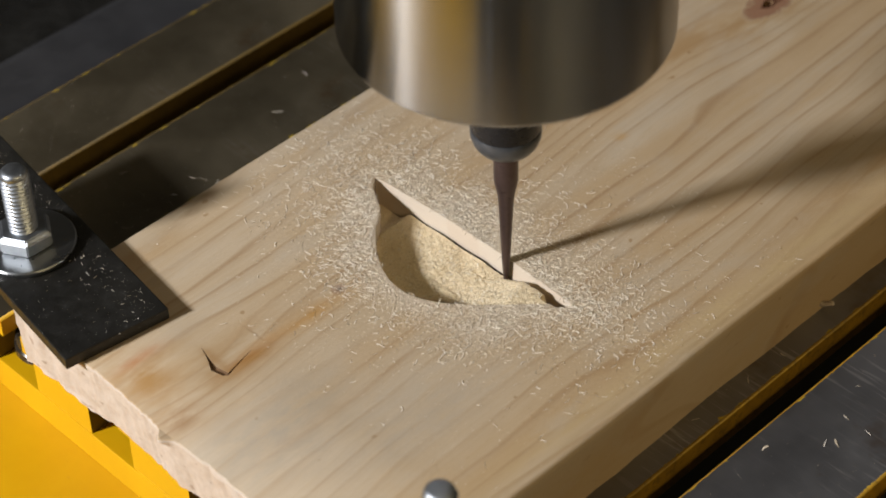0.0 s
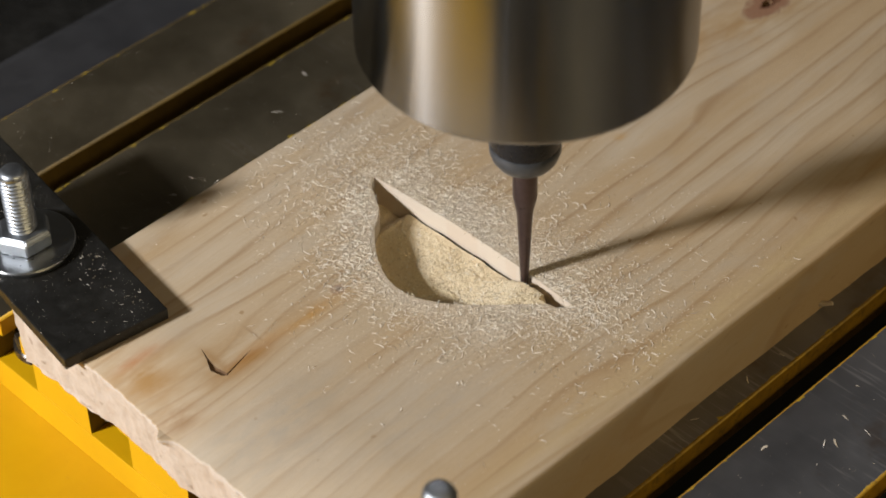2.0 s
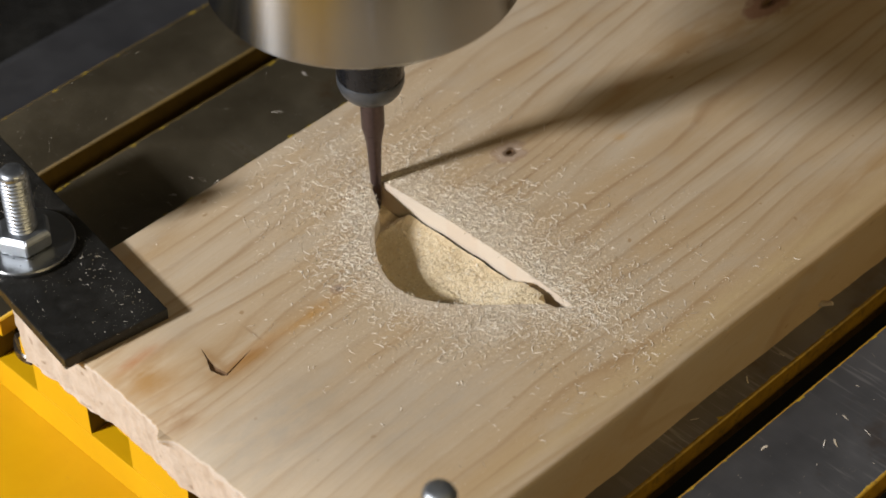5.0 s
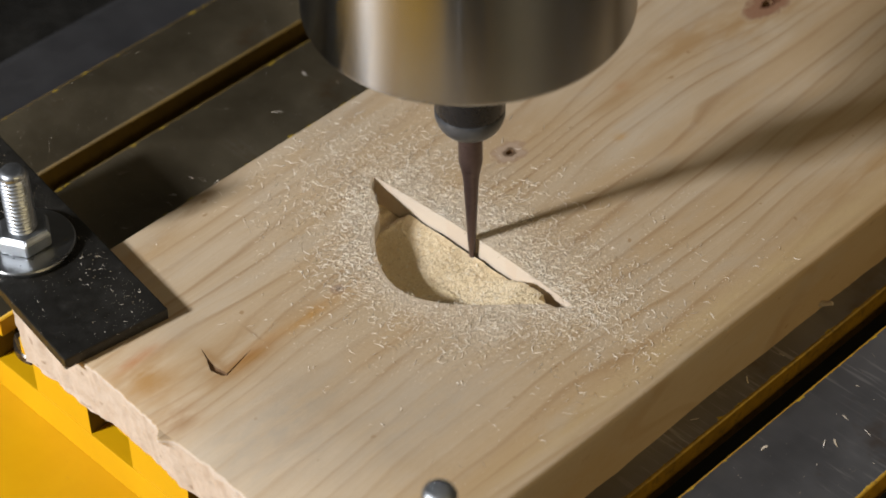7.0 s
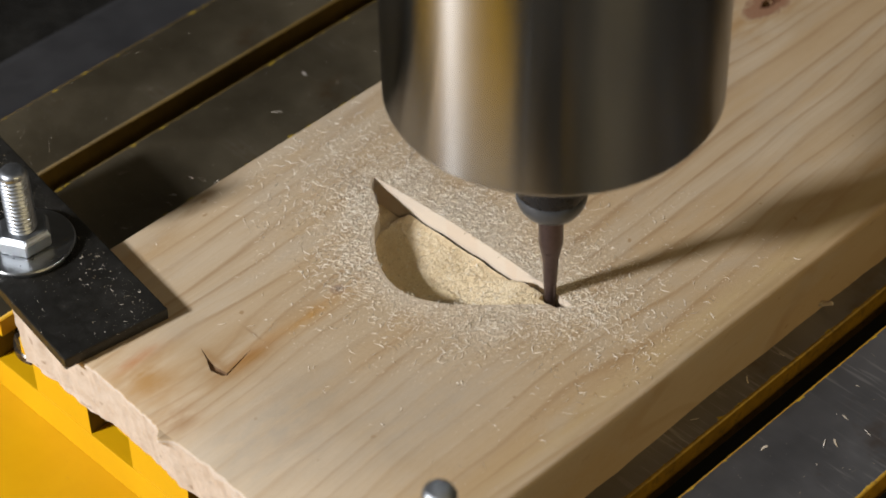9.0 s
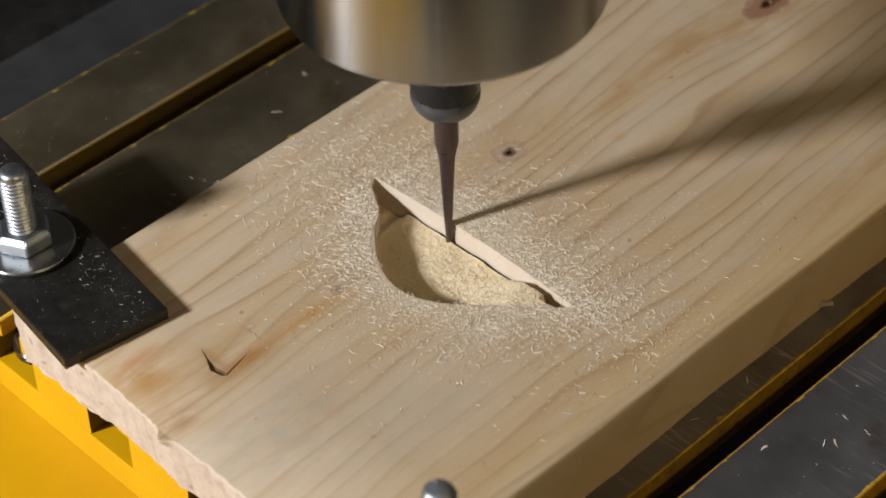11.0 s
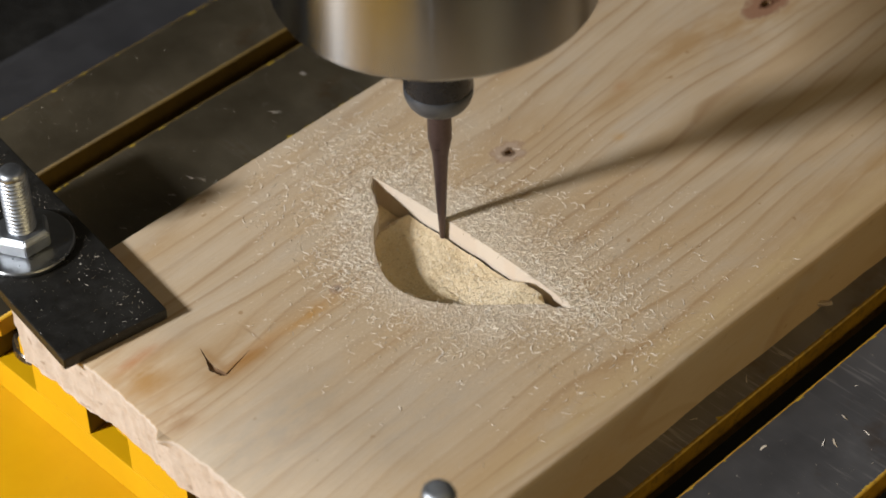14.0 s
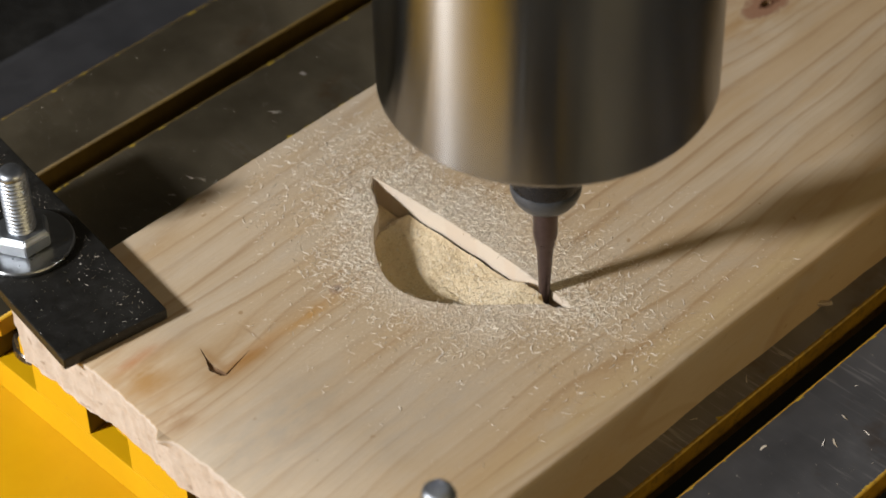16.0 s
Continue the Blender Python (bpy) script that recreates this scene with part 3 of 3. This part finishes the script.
def shavings():
    def patch(x, y):
        n = 0.45 + 0.9 * max(0.0, 0.5 + noise.noise((x * 0.07, y * 0.07, 11)))
        return n * (1.8 if (y > 12 and -34 < x < 2) else 0.35 if x < -34 else 1.25 if x > 3 else 0.85 if y < -8 else 0.6)

    def by_wall(x, y):
        return (1.6 if x > 3 else 0.55) * (0.4 + max(0.0, 0.6 + noise.noise((x * 0.12, y * 0.12, 3))))

    v, f = ribbons(scatter(3600, 8.0, 0.0, patch), 0.7, 2.8, 1.0, 0.045, 0.10)
    v2, f2 = ribbons(scatter(1000, 17.0, 0.035, patch), 0.5, 2.4, 1.0, 0.025, 0.06)
    f += [tuple(i + len(v) for i in q) for q in f2]
    v += v2
    tagged(from_lists("shavings", v, f, CHIP), "curled pale wood shavings strewn on the board round the pocket", "shavings", kind="stuff")
    v, f = crumbs(scatter(14000, 6.5, 0.006, by_wall), 0.06, 0.19)
    tagged(from_lists("sawdust", v, f, CRUMB), "fine pale sawdust crumbs strewn on the pine board", "sawdust", kind="stuff")
    inner = []
    while len(inner) < 11000:
        p = (random.uniform(-22, 4), random.uniform(-31, 40))
        if inside(p, POCKET):
            inner.append((p[0], p[1], TOP / MM + floor_z(*p) + 0.05))
    v, f = crumbs(inner, 0.06, 0.21)
    tagged(from_lists("pocket_crumbs", v, f, GRAIN), "coarse sawdust crumbs heaped inside the milled pocket", "sawdust", kind="stuff")
    v, f = ribbons(inner[:260], 0.5, 1.6)
    tagged(from_lists("pocket_shavings", v, f, CHIP), "small wood shavings lying in the pocket", "shavings", kind="stuff")
    # dust on the table: the steel beyond the board's far edge and before its near edge
    bed = []
    for _ in range(900):
        y = random.choice((random.uniform(72, 118), random.uniform(128, 154)))
        bed.append((random.uniform(-60, 90), y, 0.05))
    for _ in range(60):
        bed.append((random.uniform(-40, 80), random.uniform(-110, -82), 0.05))
    v, f = crumbs(bed, 0.04, 0.12)
    tagged(from_lists("table_dust", v, f, CRUMB), "pale specks of dust on the steel table", "sawdust", kind="stuff")
    few = [(random.uniform(-50, 80), random.uniform(72, 112), 0.05) for _ in range(9)]
    few += [(x, y, 0.05) for x, y in ((44, -68.5), (30, -68), (12, -67), (60, -84), (48, -88), (26, -95), (37, -101))]
    few += [(random.gauss(-24, 9), random.gauss(86, 7), 0.05) for _ in range(16)]
    v, f = ribbons(few, 1.0, 3.2, 0.5)
    chips = [(x, y, 0.05) for x, y in TABLE_CHIPS]
    v2, f2 = ribbons(chips, 1.8, 3.0, 0.35, 0.2, 0.4)
    f += [tuple(i + len(v) for i in q) for q in f2]
    v += v2
    tagged(from_lists("table_shavings", v, f, CHIP), "few curled shavings on the steel table", "shavings", kind="stuff")


def splinter():
    bm = box(-2.2 * MM, 2.2 * MM, -0.6 * MM, 0.6 * MM, 0, 1.2 * MM, 0.3 * MM)
    for v in bm.verts:
        v.co.y *= 1 - 0.35 * v.co.x / (2.2 * MM)
    ob = tagged(part("splinter", bm, PINE), "small torn wood splinter beside the board's edge", "splinter")
    ob.matrix_world = pose(64.5 * MM, -65.6 * MM, 0.002, 0, -25, -72)


# ---- clamps ----
PLATE_T = 3.5


def hex_nut():
    bm = bmesh.new()
    r, h = 7.6 * MM, 4.9 * MM
    rings = []
    for rr, z in ((r * 0.93, 0), (r, 0.5 * MM), (r, h - 1.0 * MM), (r * 0.86, h), (4.1 * MM, h)):
        rings.append([bm.verts.new((rr * math.cos(math.pi / 3 * i), rr * math.sin(math.pi / 3 * i), z)) for i in range(6)])
    for a, b in zip(rings, rings[1:]):
        for i in range(6):
            bm.faces.new((a[i], a[(i + 1) % 6], b[(i + 1) % 6], b[i]))
    bm.faces.new(rings[0][::-1])
    bm.faces.new(rings[-1])
    bmesh.ops.bevel(bm, geom=bm.edges[:], offset=0.25 * MM, segments=2, affect="EDGES")
    return bm


def threaded_rod(z0, z1, r=3.95, pitch=1.25):
    """A rod with a helical thread and a chamfered top."""
    bm = bmesh.new()
    n = 28
    turns = (z1 - z0 - 1.2) / pitch
    sub = 4
    rows = int(turns * sub)
    prev = None
    for k in range(rows + 1):
        ring = []
        for i in range(n):
            a = 2 * math.pi * i / n
            z = z0 + k * pitch / sub
            ph = (z / pitch - i / n) % 1.0
            rr = r - 0.62 * abs(2 * ph - 1)
            fade = min(1.0, max(0.0, (z1 - 1.2 - z) / 1.0))
            rr = rr * fade + (r - 0.5) * (1 - fade)
            ring.append(bm.verts.new((rr * math.cos(a) * MM, rr * math.sin(a) * MM, z * MM)))
        if prev:
            for i in range(n):
                j = (i + 1) % n
                bm.faces.new((prev[i], prev[j], ring[j], ring[i]))
        else:
            bm.faces.new(ring[::-1])
        prev = ring
    for rr, z in ((r - 0.55, z1 - 0.9), (r - 1.1, z1 - 0.25), (r - 1.9, z1)):
        ring = [bm.verts.new((rr * math.cos(2 * math.pi * i / n) * MM, rr * math.sin(2 * math.pi * i / n) * MM, z * MM)) for i in range(n)]
        for i in range(n):
            j = (i + 1) % n
            bm.faces.new((prev[i], prev[j], ring[j], ring[i]))
        prev = ring
    bm.faces.new(prev)
    return bm


def clamp(at, rod_top, y0, y1, turn, nut_turn, group):
    """A black strap on the board, held down by a stud with washer and nut. at: the stud's foot on the table."""
    top = TOP / MM
    c = thing("strap_clamp", "blackened steel clamping strap with zinc stud and nut on board", "clamp", (at[0] * MM, at[1] * MM, 0), group)
    bm = box(-13.2 * MM, 16.2 * MM, y0 * MM, y1 * MM, top * MM + 0.05 * MM, (top + PLATE_T) * MM, 0.35 * MM)
    s = part("strap", bm, BLACK, c)
    s.rotation_euler.z = radians(turn)
    z = top + PLATE_T
    part("stud", threaded_rod(-16, rod_top), ZINC, c, "zinc-plated threaded stud", smooth=True)
    w = part("washer", lathe([(4.3 * MM, z * MM), (12.6 * MM, z * MM), (12.9 * MM, (z + 0.4) * MM), (12.9 * MM, (z + 1.3) * MM), (12.5 * MM, (z + 1.7) * MM), (4.3 * MM, (z + 1.7) * MM)], 64), POLISHED, c, "wide zinc washer", smooth=True)
    nut = part("nut", hex_nut(), ZINC, c, "zinc-plated hexagon nut")
    nut.location.z = (z + 1.7) * MM
    nut.rotation_euler.z = radians(nut_turn)
    part("flange_nut", lathe([(4.2 * MM, -6.4 * MM), (7.2 * MM, -6.4 * MM), (7.6 * MM, -7.0 * MM), (7.6 * MM, -9.6 * MM), (8.2 * MM, -10.2 * MM), (8.3 * MM, -12.2 * MM), (7.6 * MM, -13.0 * MM), (4.2 * MM, -13.0 * MM)], 48), OILED, c, "dark oiled flange nut in the slot", smooth=True)
    return c


def strap_dust():
    """Specks of dust on the black strap."""
    m = Matrix.Translation((-78.6, 82.8, 0)) @ Matrix.Rotation(radians(-8), 4, "Z")
    pts = []
    while len(pts) < 1250:
        x, y = random.uniform(-15, 14.5), random.uniform(-43, 42)
        if math.hypot(x, y) < 13.5:
            continue
        if random.random() < 0.15 + 0.6 * max(0, x / 15) + 0.35 * (y > 5):
            p = m @ Vector((x, y, 0))
            pts.append((p.x, p.y, TOP / MM + PLATE_T + 0.05))
    v, f = crumbs(pts[:1000], 0.02, 0.07)
    v2, f2 = ribbons(pts[1000:], 0.3, 1.1, 0.6, 0.015, 0.035)
    f += [tuple(i + len(v) for i in q) for q in f2]
    v += v2
    tagged(from_lists("strap_dust", v, f, CHIP), "pale dust specks on the black clamping strap", "sawdust", kind="stuff")


# ---- spindle ----
def spindle():
    s = thing("spindle", "turned steel milling spindle with collet nut and tapered bit", "spindle")
    b = 82.3
    part("body", lathe([(0, b * MM), (30 * MM, b * MM), (38.2 * MM, b * MM), (39.1 * MM, (b + 0.5) * MM), (39.7 * MM, (b + 1.8) * MM), (39.7 * MM, (b + 150) * MM),
                        (38.5 * MM, (b + 152) * MM), (0, (b + 152) * MM)], 128), TURNED, s, "bright turned steel spindle housing", smooth=True)
    part("spindle_nose", lathe([(0, (b + 0.2) * MM), (9.5 * MM, (b + 0.2) * MM), (9.5 * MM, (b - 9) * MM), (7.6 * MM, (b - 10) * MM), (0, (b - 10) * MM)], 48), NUT, s, smooth=True)
    nut = part("collet_nut", lathe([(0, 46 * MM), (8.5 * MM, 51.3 * MM), (8.75 * MM, 53 * MM), (8.75 * MM, 74.5 * MM), (7.6 * MM, 75.5 * MM), (0, 75.5 * MM)], 64), NUT, s, "blackened steel collet nut", smooth=True)
    part("nut_rim", lathe([(3.2 * MM, 45.2 * MM), (5.6 * MM, 44.9 * MM), (7.0 * MM, 45.7 * MM), (8.1 * MM, 47.3 * MM), (8.75 * MM, 49.3 * MM), (8.8 * MM, 51.0 * MM), (8.6 * MM, 51.5 * MM), (4 * MM, 51.5 * MM)], 64), NUT_RIM, nut, "grey ground collar of the nut", smooth=True)
    part("milling_bit", lathe([(0, 0), (0.45 * MM, 0.12 * MM), (0.65 * MM, 0.6 * MM), (1.22 * MM, 10 * MM), (1.68 * MM, 21 * MM), (2.05 * MM, 28.5 * MM), (2.35 * MM, 30.5 * MM),
                               (2.95 * MM, 33.6 * MM), (3.1 * MM, 34.8 * MM), (3.1 * MM, 48 * MM), (0, 48 * MM)], 40), BIT, s, "dark tapered carbide bit", smooth=True)
    return s

# seconds, place along the wall and height of the bit's tip over the table, in millimetres
TOOL_PATH = (
    (0, -7.5, 13.3), (0.2, -11.9, 12.5), (0.5, -18.1, 9.5), (0.6, -19.4, 8.1), (0.7, -20.5, 5.6), (0.8, -21.8, 4.6),
    (0.9, -24.1, 3.3), (1, -26.1, 3.3), (1.1, -27.7, 3.1), (1.2, -27.5, 2.9), (1.3, -25.6, 3.1), (1.4, -23.8, 3.3),
    (1.5, -21.6, 5.0), (1.7, -19.1, 8.1), (1.8, -17.7, 9.2), (2, -14.5, 12.5), (2.5, -3.2, 13.4), (3, 6.0, 11.1),
    (3.5, 14.8, 14.0), (4, 24.3, 13.7), (4.2, 28.0, 12.2), (4.3, 30.0, 10.6), (4.4, 31.4, 9.3), (4.5, 32.2, 7.8),
    (4.6, 33.3, 6.3), (4.7, 35.2, 5.4), (4.8, 37.1, 5.1), (4.9, 39.1, 4.8), (5, 39.1, 5.0), (5.1, 37.3, 4.6),
    (5.2, 35.5, 5.0), (5.3, 33.7, 6.2), (5.4, 32.7, 7.2), (5.6, 30.0, 10.4), (5.9, 24.9, 13.4), (6.3, 16.1, 13.7),
    (6.5, 12.3, 13.4), (7, 4.6, 12.4), (7.5, -6.0, 13.2), (8, -16.1, 10.6), (8.2, -19.4, 8.1), (8.3, -20.7, 5.6),
    (8.4, -22.4, 4.4), (8.5, -24.6, 3.0), (8.6, -26.2, 3.3), (8.7, -27.8, 3.2), (8.8, -27.6, 3.0), (8.9, -25.6, 3.2),
    (9, -23.8, 3.4), (9.1, -21.6, 5.1), (9.3, -19.1, 8.2), (9.4, -17.8, 9.3), (9.6, -14.5, 12.5), (10.1, -3.3, 13.5),
    (10.6, 6.0, 11.1), (11.1, 14.7, 14.0), (11.3, 18.3, 14.0), (11.5, 22.6, 14.1), (11.7, 26.5, 12.8), (11.8, 27.9, 12.1),
    (11.9, 29.7, 10.8), (12, 31.1, 9.5), (12.1, 31.9, 8.0), (12.2, 33.0, 6.5), (12.3, 34.8, 5.6), (12.4, 36.8, 5.3),
    (12.5, 38.7, 5.1), (12.6, 38.7, 5.2), (12.7, 37.0, 4.8), (12.8, 35.2, 5.2), (12.9, 33.4, 6.4), (13, 32.3, 7.4),
    (13.2, 29.6, 10.6), (13.5, 24.6, 13.6), (14, 15.0, 13.9), (14.5, 5.7, 11.5), (15, -3.6, 13.5), (15.5, -14.5, 12.1),
    (15.8, -19.7, 8.4), (15.9, -20.9, 5.9), (16, -22.1, 5.0),
)




def motions():
    """The spindle runs to and fro along the pocket's straight wall, and dips at both ends."""
    walk(SPINDLE, [(t, pose((wall_x(y) - 1.25) * MM, y * MM, z * MM)) for t, y, z in TOOL_PATH])


room()
machine_table()
board()
pocket_dust()
clamp((-78.6, 82.8), TOP / MM + 29, -42.5, 44.0, -8, -2, "strap clamps")
clamp((-86.2, -75.8), TOP / MM + 40.3, -50.0, 20.5, 4, 20, "strap clamps")
SPINDLE = spindle()
splinter()
shavings()
strap_dust()
motions()
